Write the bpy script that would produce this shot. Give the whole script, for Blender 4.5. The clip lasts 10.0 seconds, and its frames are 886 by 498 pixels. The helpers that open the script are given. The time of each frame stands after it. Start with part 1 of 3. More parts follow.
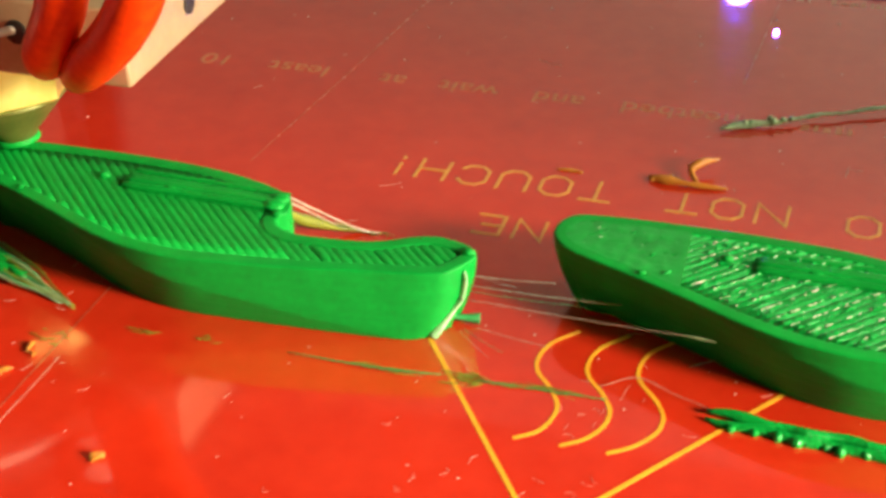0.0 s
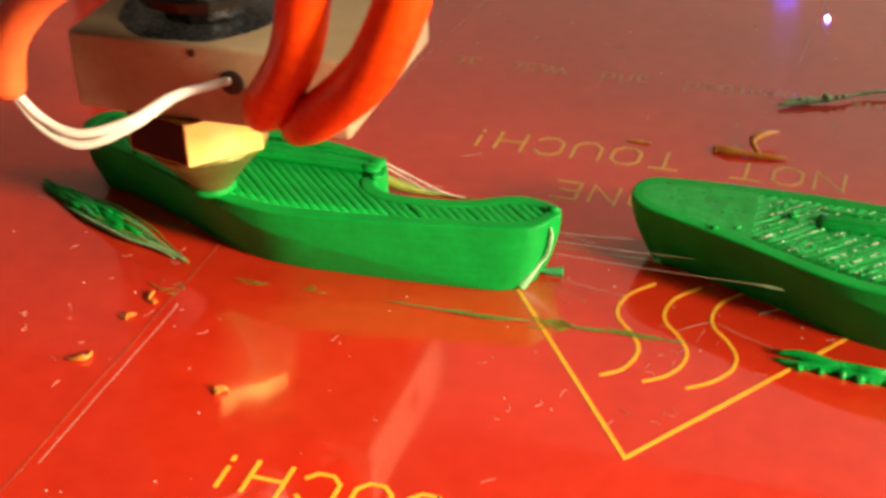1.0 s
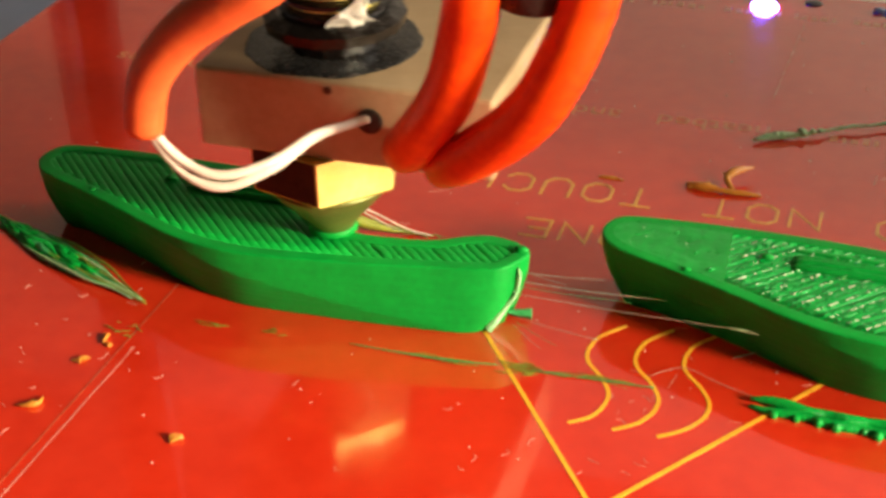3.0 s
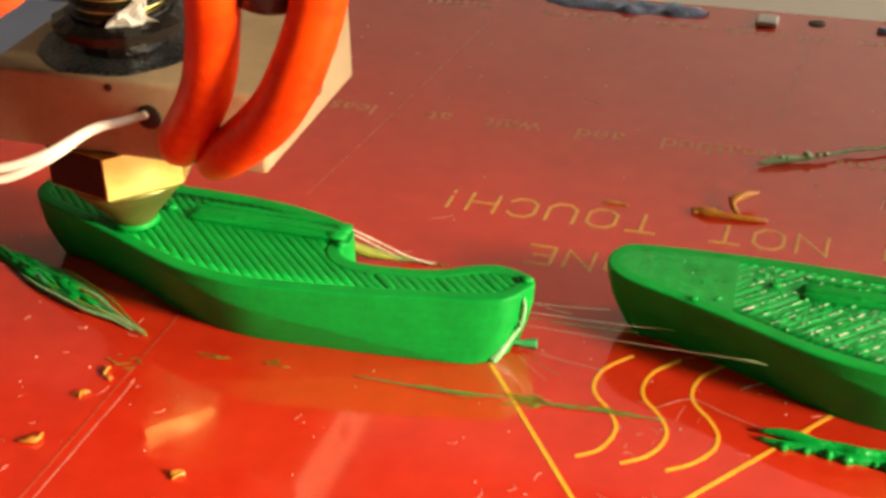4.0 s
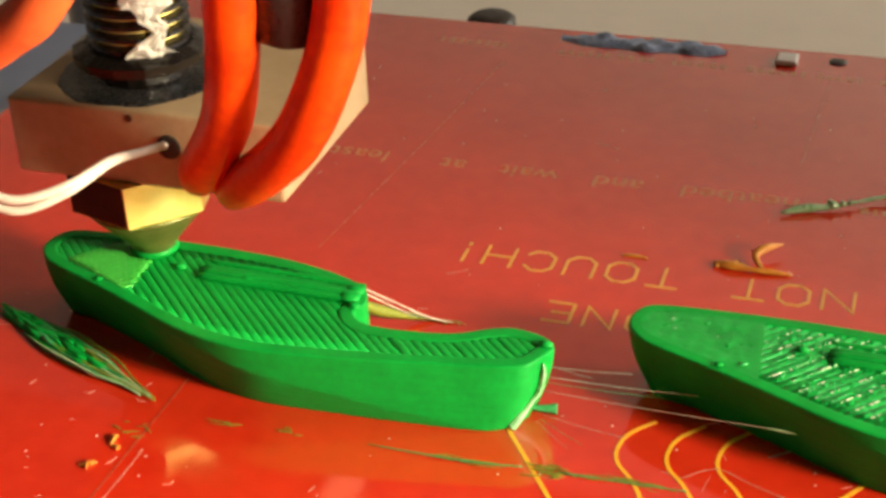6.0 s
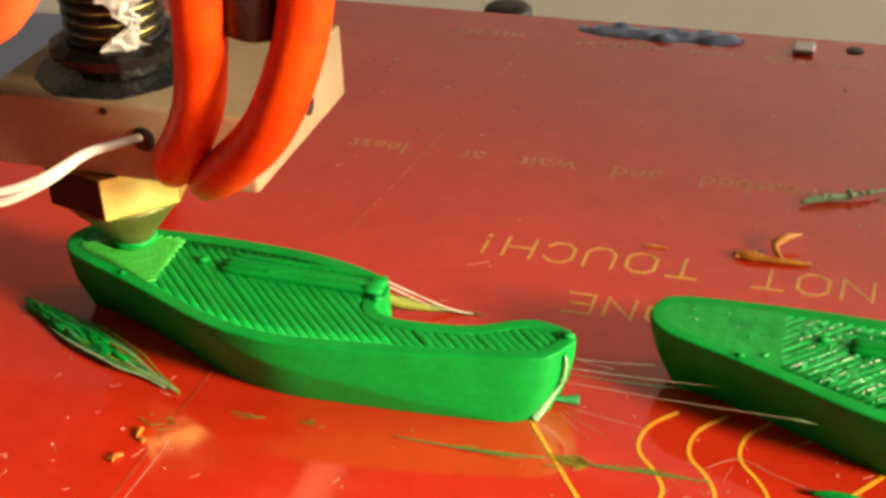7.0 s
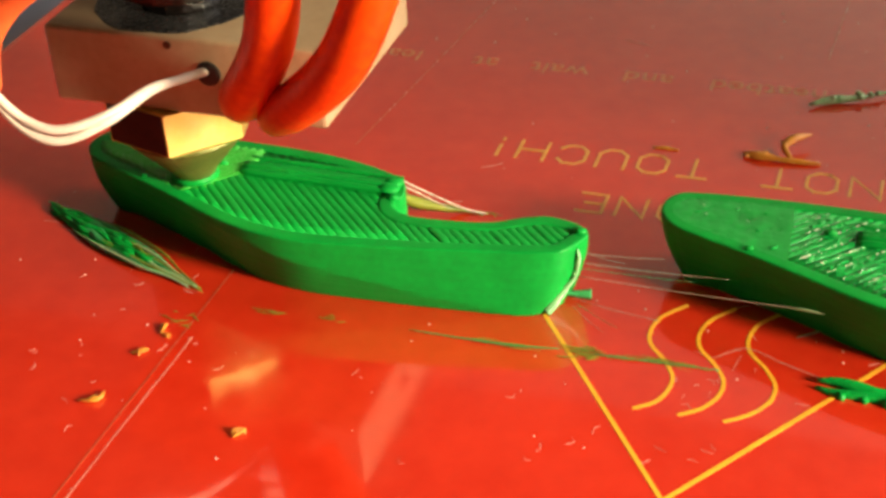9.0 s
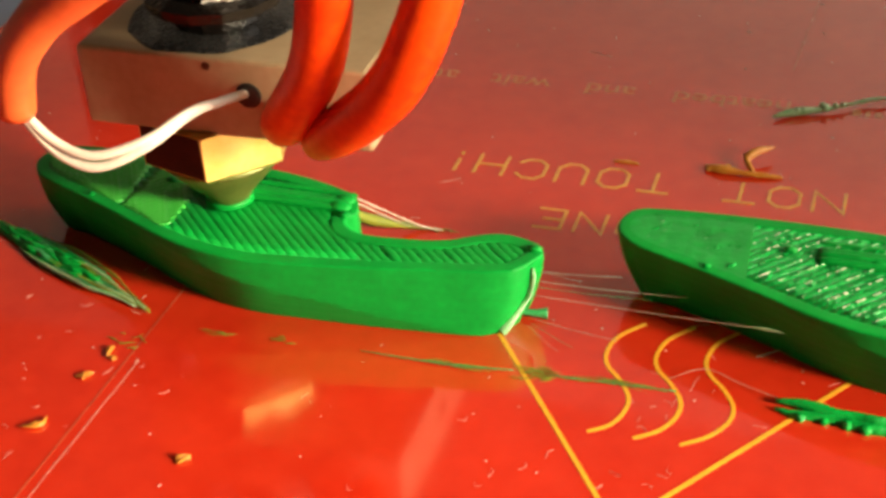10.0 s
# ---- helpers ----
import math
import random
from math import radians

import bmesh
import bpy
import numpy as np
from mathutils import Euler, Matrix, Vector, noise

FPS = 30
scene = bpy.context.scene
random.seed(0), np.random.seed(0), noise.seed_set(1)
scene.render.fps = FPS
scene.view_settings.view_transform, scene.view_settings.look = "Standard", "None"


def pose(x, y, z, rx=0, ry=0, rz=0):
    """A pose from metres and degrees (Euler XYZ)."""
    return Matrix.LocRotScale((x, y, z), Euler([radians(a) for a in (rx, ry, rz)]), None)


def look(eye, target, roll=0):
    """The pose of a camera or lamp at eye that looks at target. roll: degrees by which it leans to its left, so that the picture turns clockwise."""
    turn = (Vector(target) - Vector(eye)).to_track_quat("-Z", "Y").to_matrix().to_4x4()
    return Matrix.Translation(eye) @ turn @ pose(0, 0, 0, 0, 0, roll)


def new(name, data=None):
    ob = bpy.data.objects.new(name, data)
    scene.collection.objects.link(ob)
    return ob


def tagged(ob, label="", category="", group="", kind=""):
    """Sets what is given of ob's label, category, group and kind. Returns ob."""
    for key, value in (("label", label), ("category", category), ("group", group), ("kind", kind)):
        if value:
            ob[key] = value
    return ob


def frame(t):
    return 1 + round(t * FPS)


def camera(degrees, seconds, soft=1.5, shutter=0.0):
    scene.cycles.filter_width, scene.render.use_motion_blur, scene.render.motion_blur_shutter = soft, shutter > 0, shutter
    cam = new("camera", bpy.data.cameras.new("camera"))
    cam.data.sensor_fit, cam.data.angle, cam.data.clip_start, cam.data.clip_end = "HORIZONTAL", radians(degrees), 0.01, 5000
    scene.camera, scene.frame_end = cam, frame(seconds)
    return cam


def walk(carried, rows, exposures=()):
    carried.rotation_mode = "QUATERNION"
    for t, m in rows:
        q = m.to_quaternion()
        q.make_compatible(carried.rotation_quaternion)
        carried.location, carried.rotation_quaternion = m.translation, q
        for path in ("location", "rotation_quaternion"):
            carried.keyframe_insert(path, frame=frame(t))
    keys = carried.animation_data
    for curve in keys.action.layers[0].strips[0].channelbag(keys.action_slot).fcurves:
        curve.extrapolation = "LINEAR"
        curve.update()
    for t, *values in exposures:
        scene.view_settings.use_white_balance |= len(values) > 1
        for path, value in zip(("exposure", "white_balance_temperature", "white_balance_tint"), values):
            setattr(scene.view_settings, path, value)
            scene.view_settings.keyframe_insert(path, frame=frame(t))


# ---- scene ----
cam = camera(33.008, 10.0, soft=3.3, shutter=0.4)
walk(cam, [
    (0, pose(0.01478, -0.06404, 0.05720, 57.451, 1.448, 17.565)),
    (0.5, pose(0.01341, -0.06477, 0.05720, 57.564, 1.636, 18.155)),
    (1, pose(0.01317, -0.06473, 0.05865, 57.967, 1.717, 18.337)),
    (1.5, pose(0.01301, -0.06479, 0.05900, 58.194, 1.627, 18.191)),
    (2, pose(0.01444, -0.06460, 0.05948, 58.384, 1.464, 18.066)),
    (2.5, pose(0.01355, -0.06457, 0.05889, 58.376, 1.247, 17.780)),
    (2.7, pose(0.01347, -0.06440, 0.05862, 58.445, 1.245, 17.769)),
    (3.8, pose(0.01146, -0.06326, 0.05746, 59.444, 1.287, 17.419)),
    (4, pose(0.01216, -0.06351, 0.05876, 59.105, 1.477, 17.483)),
    (4.5, pose(0.01288, -0.06348, 0.05921, 59.264, 1.561, 17.276)),
    (5, pose(0.01068, -0.06379, 0.05948, 59.336, 1.533, 17.272)),
    (5.5, pose(0.01051, -0.06390, 0.05970, 59.493, 1.671, 17.429)),
    (5.7, pose(0.01062, -0.06395, 0.05995, 59.548, 1.816, 17.567)),
    (6.8, pose(0.01005, -0.06364, 0.06113, 58.880, 2.148, 17.828)),
    (7, pose(0.00999, -0.06400, 0.06105, 58.938, 2.428, 17.896)),
    (7.5, pose(0.01064, -0.06363, 0.05985, 58.042, 2.951, 18.121)),
    (8, pose(0.00938, -0.06333, 0.05983, 56.398, 3.189, 18.056)),
    (8.5, pose(0.00983, -0.06356, 0.06022, 56.153, 3.136, 18.195)),
    (9, pose(0.01082, -0.06322, 0.06042, 56.252, 3.061, 18.130)),
    (9.5, pose(0.01101, -0.06339, 0.06059, 56.444, 3.214, 17.927)),
    (10, pose(0.01221, -0.06086, 0.05981, 56.406, 3.045, 17.517)),
])

from mathutils.geometry import tessellate_polygon

U = 0.0029           # metres to one unit of the drawing (one step of the hot-surface waves)
HEAD_Y = 7.0         # the hot end keeps this line; the bed slides under it
BED_SLIDE = [(0, -1.866), (0.5, -0.026), (1, 1.442), (1.5, 1.861), (2, 1.430), (2.5, 0.070), (2.7, 0.577), (3.8, 0.020), (4, 0.122), (4.5, -0.638), (5, -1.012), (5.5, -0.327), (5.7, -1.587), (6.8, -0.617), (7, -1.279), (7.5, -1.573), (8, -1.593), (8.5, -1.313), (9, 0.002), (9.5, 0.160), (10, -0.208)]
HEAD_X = [(0, -16.003), (0.3, -16.42), (0.5, -15.060), (1, -11.804), (1.5, -8.242), (2, -4.660), (2.5, -4.291), (2.7, -5.606), (3.8, -12.478), (4, -13.454), (4.5, -13.512), (5, -13.492), (5.5, -14.874), (5.7, -13.516), (6.8, -15.745), (7, -15.100), (7.5, -15.260), (8, -16.052), (8.5, -12.441), (9, -13.297), (9.5, -12.672), (10, -11.064)]
riders = []          # things that lie on the bed and travel with it

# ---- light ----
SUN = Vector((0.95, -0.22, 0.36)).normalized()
world = bpy.data.worlds.new("world")
scene.world = world
world.use_nodes = True
wn = world.node_tree.nodes
sky = wn.new("ShaderNodeTexSky")
sky.sky_type, sky.sun_disc = "NISHITA", False
sky.sun_elevation = math.asin(SUN.z)
sky.sun_rotation = math.atan2(SUN.x, SUN.y)
wn["Background"].inputs["Strength"].default_value = 0.12
world.node_tree.links.new(sky.outputs[0], wn["Background"].inputs["Color"])

# the low warm key light: an unseen spot added to the bed's right
key = new("key_light", bpy.data.lights.new("key_light", "SPOT"))
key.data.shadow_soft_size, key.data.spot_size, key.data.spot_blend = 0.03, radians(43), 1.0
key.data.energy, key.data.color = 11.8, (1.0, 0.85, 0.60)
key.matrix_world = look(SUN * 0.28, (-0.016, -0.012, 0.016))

# added fill lamp aimed at the far wall, which hazes the lacquer
far_wall_fill = new("far_wall_fill", bpy.data.lights.new("far_wall_fill", "AREA"))
far_wall_fill.data.shape, far_wall_fill.data.size, far_wall_fill.data.size_y = "RECTANGLE", 1.5, 1.1
far_wall_fill.data.energy, far_wall_fill.data.color = 46.0, (1.0, 0.885, 0.72)
far_wall_fill.matrix_world = look((1.93, 0.95, 0.85), (0.2, 2.0, 0.75))
scene.view_settings.exposure = 0.4


# ---- materials ----
def ramp(nt, fac, stops):
    n = nt.nodes.new("ShaderNodeValToRGB")
    while len(n.color_ramp.elements) < len(stops):
        n.color_ramp.elements.new(0.5)
    for e, (p, c) in zip(n.color_ramp.elements, stops):
        e.position, e.color = p, (*c, 1)
    nt.links.new(fac, n.inputs[0])
    return n.outputs[0]


def material(name, dark, light, rough, scale, metal=0.0, bump=0.2, fine=6.0, coat=0.0, rough2=None, stretch=(1, 1, 1), coat_rough=0.05):
    """Two-scale noise over real size; scale counts features to the metre."""
    m = bpy.data.materials.new(name)
    m.use_nodes = True
    nt = m.node_tree
    p = nt.nodes["Principled BSDF"]
    tc = nt.nodes.new("ShaderNodeTexCoord")
    mp = nt.nodes.new("ShaderNodeMapping")
    mp.inputs["Scale"].default_value = stretch
    nt.links.new(tc.outputs["Object"], mp.inputs[0])
    a, b = nt.nodes.new("ShaderNodeTexNoise"), nt.nodes.new("ShaderNodeTexNoise")
    for n, s in ((a, scale), (b, scale * fine)):
        n.inputs["Scale"].default_value, n.inputs["Detail"].default_value = s, 5
        nt.links.new(mp.outputs[0], n.inputs["Vector"])
    mix = nt.nodes.new("ShaderNodeMath")
    mix.operation = "MULTIPLY_ADD"
    mix.inputs[1].default_value = 0.6
    half = nt.nodes.new("ShaderNodeMath")
    half.operation = "MULTIPLY"
    half.inputs[1].default_value = 0.4
    nt.links.new(b.outputs[0], half.inputs[0])
    nt.links.new(a.outputs[0], mix.inputs[0])
    nt.links.new(half.outputs[0], mix.inputs[2])
    nt.links.new(ramp(nt, mix.outputs[0], ((0.3, dark), (0.7, light))), p.inputs["Base Color"])
    r2 = rough + 0.12 if rough2 is None else rough2
    nt.links.new(ramp(nt, b.outputs[0], ((0.3, (rough,) * 3), (0.7, (r2,) * 3))), p.inputs["Roughness"])
    p.inputs["Metallic"].default_value = metal
    p.inputs["Coat Weight"].default_value, p.inputs["Coat Roughness"].default_value = coat, coat_rough
    if bump:
        bp = nt.nodes.new("ShaderNodeBump")
        bp.inputs["Strength"].default_value, bp.inputs["Distance"].default_value = bump, 0.00015
        nt.links.new(b.outputs[0], bp.inputs["Height"])
        nt.links.new(bp.outputs[0], p.inputs["Normal"])
    return m


RED_BOARD = material("red_lacquer", (0.48, 0.018, 0.005), (0.63, 0.030, 0.009), 0.10, 90, bump=0.03, coat=1.0, rough2=0.22)
TRACK = material("lacquered_track", (0.26, 0.022, 0.010), (0.50, 0.075, 0.025), 0.25, 500, bump=0.1, coat=0.9)
FAINT_TRACK = material("pale_track", (0.46, 0.045, 0.018), (0.56, 0.085, 0.035), 0.2, 300, bump=0.1, coat=0.9)
PRINT_INK = material("yellow_ink", (0.72, 0.33, 0.02), (0.85, 0.45, 0.03), 0.3, 700, bump=0.05)
SMALL_INK = material("faded_small_ink", (0.50, 0.11, 0.04), (0.64, 0.26, 0.08), 0.3, 1500, bump=0.05, coat=0.9)
FAINT_INK = material("worn_yellow_ink", (0.58, 0.24, 0.035), (0.80, 0.42, 0.06), 0.35, 900, bump=0.05, coat=0.9)
def smudge(m, scale, lo, hi):
    """Uneven gloss: wiped and greasy areas on the lacquer."""
    nt = m.node_tree
    tc, n = nt.nodes.new("ShaderNodeTexCoord"), nt.nodes.new("ShaderNodeTexNoise")
    n.inputs["Scale"].default_value, n.inputs["Detail"].default_value, n.inputs["Distortion"].default_value = scale, 6, 0.8
    nt.links.new(tc.outputs["Object"], n.inputs["Vector"])
    nt.links.new(ramp(nt, n.outputs[0], ((0.35, (lo,) * 3), (0.68, (hi,) * 3))), nt.nodes["Principled BSDF"].inputs["Coat Roughness"])


smudge(RED_BOARD, 70, 0.01, 0.10)
RED_BOARD.node_tree.nodes["Principled BSDF"].inputs["Coat IOR"].default_value = 1.65
GREEN = material("green_plastic", (0.0008, 0.215, 0.024), (0.0015, 0.34, 0.040), 0.38, 350, bump=0.12, rough2=0.55)
GREEN.node_tree.nodes["Principled BSDF"].inputs["Specular IOR Level"].default_value = 0.22
GREEN_GLOSS = material("shiny_green_plastic", (0.001, 0.24, 0.03), (0.004, 0.38, 0.05), 0.06, 700, bump=0.9, rough2=0.26)
GREEN_LUMPY = material("smeared_green_plastic", (0.001, 0.22, 0.026), (0.006, 0.36, 0.05), 0.26, 420, bump=0.9, rough2=0.5, fine=2.5)
# the pale end paints the highlight along the stern corner
SEAM_HIGHLIGHT = material("seam_highlight", (0.02, 0.34, 0.06), (0.52, 0.80, 0.48), 0.14, 1100, bump=0.6)
GLINT = material("painted_glint", (0.30, 0.62, 0.32), (0.80, 0.90, 0.74), 0.12, 1600, bump=0.6)
GREEN_FRESH = material("fresh_green_plastic", (0.02, 0.32, 0.030), (0.07, 0.48, 0.06), 0.10, 900, bump=0.5, rough2=0.36)
GREEN_STRING = material("green_thread", (0.01, 0.20, 0.05), (0.06, 0.36, 0.12), 0.25, 900, bump=0.1)
SCRATCH = material("pale_scratch", (0.45, 0.16, 0.11), (0.62, 0.32, 0.24), 0.4, 900, bump=0)
PALE_GREEN = material("pale_green_plastic", (0.12, 0.33, 0.11), (0.50, 0.62, 0.38), 0.12, 1300, bump=0.5)
OLIVE = material("thin_olive_plastic", (0.10, 0.14, 0.012), (0.26, 0.27, 0.03), 0.3, 900, bump=0.1)
PALE_STRING = material("pale_thread", (0.30, 0.20, 0.14), (0.60, 0.47, 0.37), 0.2, 900, bump=0)
YELLOW_CRUMB = material("amber_crumb", (0.42, 0.11, 0.012), (0.66, 0.30, 0.04), 0.22, 1400, bump=0.3)
BLOCK = material("tape_covered_metal", (0.33, 0.225, 0.115), (0.47, 0.34, 0.20), 0.38, 260, metal=0.35, bump=0.12, rough2=0.55)
BRASS = material("brass", (0.93, 0.72, 0.17), (0.98, 0.84, 0.32), 0.42, 300, metal=1.0, bump=0.04, rough2=0.52)
DARK_BROWN = material("dark_brown_film", (0.02, 0.006, 0.003), (0.09, 0.025, 0.009), 0.3, 500, bump=0.2)
BRASS_TIP = material("stained_brass", (0.07, 0.10, 0.018), (0.18, 0.17, 0.04), 0.35, 500, metal=0.35, bump=0.2, rough2=0.5)
BLACK = material("sooty_black", (0.006, 0.005, 0.005), (0.03, 0.022, 0.018), 0.22, 500, bump=0.5, rough2=0.5)
GREY_PASTE = material("dark_grey_paste", (0.006, 0.006, 0.007), (0.03, 0.028, 0.026), 0.2, 400, bump=0.3)
FOIL = material("crumpled_foil", (0.70, 0.66, 0.58), (0.90, 0.87, 0.80), 0.3, 800, metal=0.15, bump=0.8)
WIRE_RED = material("red_silicone", (0.56, 0.018, 0.001), (0.80, 0.070, 0.002), 0.42, 250, bump=0.10, rough2=0.38)
WIRE_RED.node_tree.nodes["Principled BSDF"].inputs["Specular IOR Level"].default_value = 0.2
TAR = material("glossy_tar", (0.0015, 0.0012, 0.0012), (0.007, 0.005, 0.004), 0.06, 420, bump=0.7, rough2=0.22)
SLEEVE = material("orange_sleeve", (0.62, 0.085, 0.018), (0.78, 0.14, 0.03), 0.42, 260, bump=0.15)
WIRE_WHITE = material("white_insulation", (0.50, 0.42, 0.34), (0.66, 0.57, 0.48), 0.4, 500, bump=0.1)
TABLE = material("beige_laminate", (0.70, 0.63, 0.52), (0.80, 0.73, 0.62), 0.5, 14, bump=0.1)
WALL = material("brown_plaster", (0.20, 0.16, 0.13), (0.26, 0.21, 0.17), 0.8, 6, bump=0.2)
PALE_WALL = material("pale_plaster", (0.74, 0.70, 0.64), (0.82, 0.78, 0.72), 0.8, 6, bump=0.2)
FLOOR = material("brown_floor", (0.16, 0.10, 0.06), (0.25, 0.16, 0.10), 0.5, 5, bump=0.1)
# the pale end paints the sky's sparkle on the crumpled tape
BLUE_TAPE = material("blue_tape", (0.05, 0.06, 0.10), (0.40, 0.50, 0.72), 0.10, 420, bump=0.8)
WHITE_CLIP = material("white_plastic", (0.60, 0.57, 0.52), (0.75, 0.72, 0.68), 0.4, 300, bump=0.1)
BLUE_GREY = material("blue_grey_paint", (0.20, 0.24, 0.33), (0.27, 0.31, 0.41), 0.45, 60, bump=0.1)
VIOLET = bpy.data.materials.new("violet_glow")
VIOLET.use_nodes = True
VIOLET.node_tree.nodes["Principled BSDF"].inputs["Emission Color"].default_value = (0.10, 0.05, 1.0, 1)
VIOLET.node_tree.nodes["Principled BSDF"].inputs["Emission Strength"].default_value = 160
STEEL = material("steel", (0.30, 0.29, 0.28), (0.45, 0.44, 0.43), 0.3, 200, metal=1.0, bump=0.1)


# ---- building helpers ----
def part(name, bm, mat, parent=None, label="", smooth=False, scale=U):
    me = bpy.data.meshes.new(name)
    bmesh.ops.scale(bm, vec=(scale,) * 3, verts=bm.verts)
    bmesh.ops.recalc_face_normals(bm, faces=bm.faces)
    if smooth:
        for f in bm.faces:
            f.smooth = True
    bm.to_mesh(me)
    bm.free()
    me.materials.append(mat)
    ob = new(name, me)
    if parent:
        ob.parent = parent
    if label:
        tagged(ob, label)
    return ob


def empty(name, x=0, y=0, z=0):
    ob = new(name)
    ob.empty_display_size = 0.002
    ob.location = (x * U, y * U, z * U)
    return ob


def box(bm, x0, x1, y0, y1, z0, z1, bevel=0.0):
    r = bmesh.ops.create_cube(bm, size=1)["verts"]
    for v in r:
        v.co = Vector(((x0 + x1) / 2 + v.co.x * (x1 - x0), (y0 + y1) / 2 + v.co.y * (y1 - y0), (z0 + z1) / 2 + v.co.z * (z1 - z0)))
    if bevel:
        edges = list({e for v in r for e in v.link_edges})
        bmesh.ops.bevel(bm, geom=edges, offset=bevel, segments=2, affect="EDGES", profile=0.5)
    return bm


def spline(points, closed=False, steps=6):
    """Catmull-Rom through the points (any width of tuple)."""
    p = [np.array(a, float) for a in points]
    n, out = len(p), []
    for i in range(n if closed else n - 1):
        if closed:
            a, b, c, d = p[i - 1], p[i], p[(i + 1) % n], p[(i + 2) % n]
        else:
            a, b, c, d = p[max(i - 1, 0)], p[i], p[i + 1], p[min(i + 2, n - 1)]
        for k in range(steps):
            t = k / steps
            out.append(0.5 * (2 * b + (c - a) * t + (2 * a - 5 * b + 4 * c - d) * t * t + (3 * b - 3 * c + d - a) * t ** 3))
    if not closed:
        out.append(p[-1])
    return out


def tube(bm, points, radius, sides=10, steps=6, flat=1.0):
    """A round sweep; radius is a number or one for each given point."""
    radii = [radius] * len(points) if isinstance(radius, (int, float)) else radius
    path = spline([(*p, r) for p, r in zip(points, radii)], steps=steps)
    rings, up = [], Vector((0.31, 0.2, 0.93)) if flat > 0.6 else Vector((0, 0, 1))
    for i, q in enumerate(path):
        a, b = path[max(i - 1, 0)], path[min(i + 1, len(path) - 1)]
        d = Vector((b - a)[:3]).normalized()
        s = d.cross(up).normalized()
        w = s.cross(d)
        rings.append([bm.verts.new(Vector(q[:3]) + (s * math.cos(k * math.tau / sides) + w * math.sin(k * math.tau / sides) * flat) * q[3]) for k in range(sides)])
    for r, t in zip(rings, rings[1:]):
        for k in range(sides):
            bm.faces.new((r[k], r[(k + 1) % sides], t[(k + 1) % sides], t[k]))
    bm.faces.new(rings[0])
    bm.faces.new(rings[-1][::-1])
    return bm


def lathe(bm, profile, sides=32, x=0.0, y=0.0, turn=0.0):
    rings = [[bm.verts.new((x + r * math.cos(k * math.tau / sides + turn), y + r * math.sin(k * math.tau / sides + turn), z)) for k in range(sides)] for r, z in profile]
    for a, b in zip(rings, rings[1:]):
        for k in range(sides):
            bm.faces.new((a[k], a[(k + 1) % sides], b[(k + 1) % sides], b[k]))
    bm.faces.new(rings[0][::-1])
    bm.faces.new(rings[-1])
    return bm


def ribbon(bm, points, width, z0=0.0, z1=0.012):
    """A flat printed stroke along a polyline, with mitred corners."""
    p = [Vector(a) for a in points]
    rows = []
    for i, c in enumerate(p):
        d0 = (c - p[i - 1]).normalized() if i else (p[1] - c).normalized()
        d1 = (p[i + 1] - c).normalized() if i < len(p) - 1 else d0
        m = (d0 + d1).normalized()
        n = Vector((-m.y, m.x)) * (width / 2) / max(0.5, m.dot(d0))
        if i == 0:
            c = c - d0 * width * 0.4
        if i == len(p) - 1:
            c = c + d1 * width * 0.4
        rows.append([bm.verts.new((*(c + n), z0)), bm.verts.new((*(c + n), z1)), bm.verts.new((*(c - n), z1)), bm.verts.new((*(c - n), z0))])
    for a, b in zip(rows, rows[1:]):
        for k in range(4):
            bm.faces.new((a[k], a[(k + 1) % 4], b[(k + 1) % 4], b[k]))
    bm.faces.new(rows[0])
    bm.faces.new(rows[-1][::-1])
    return bm


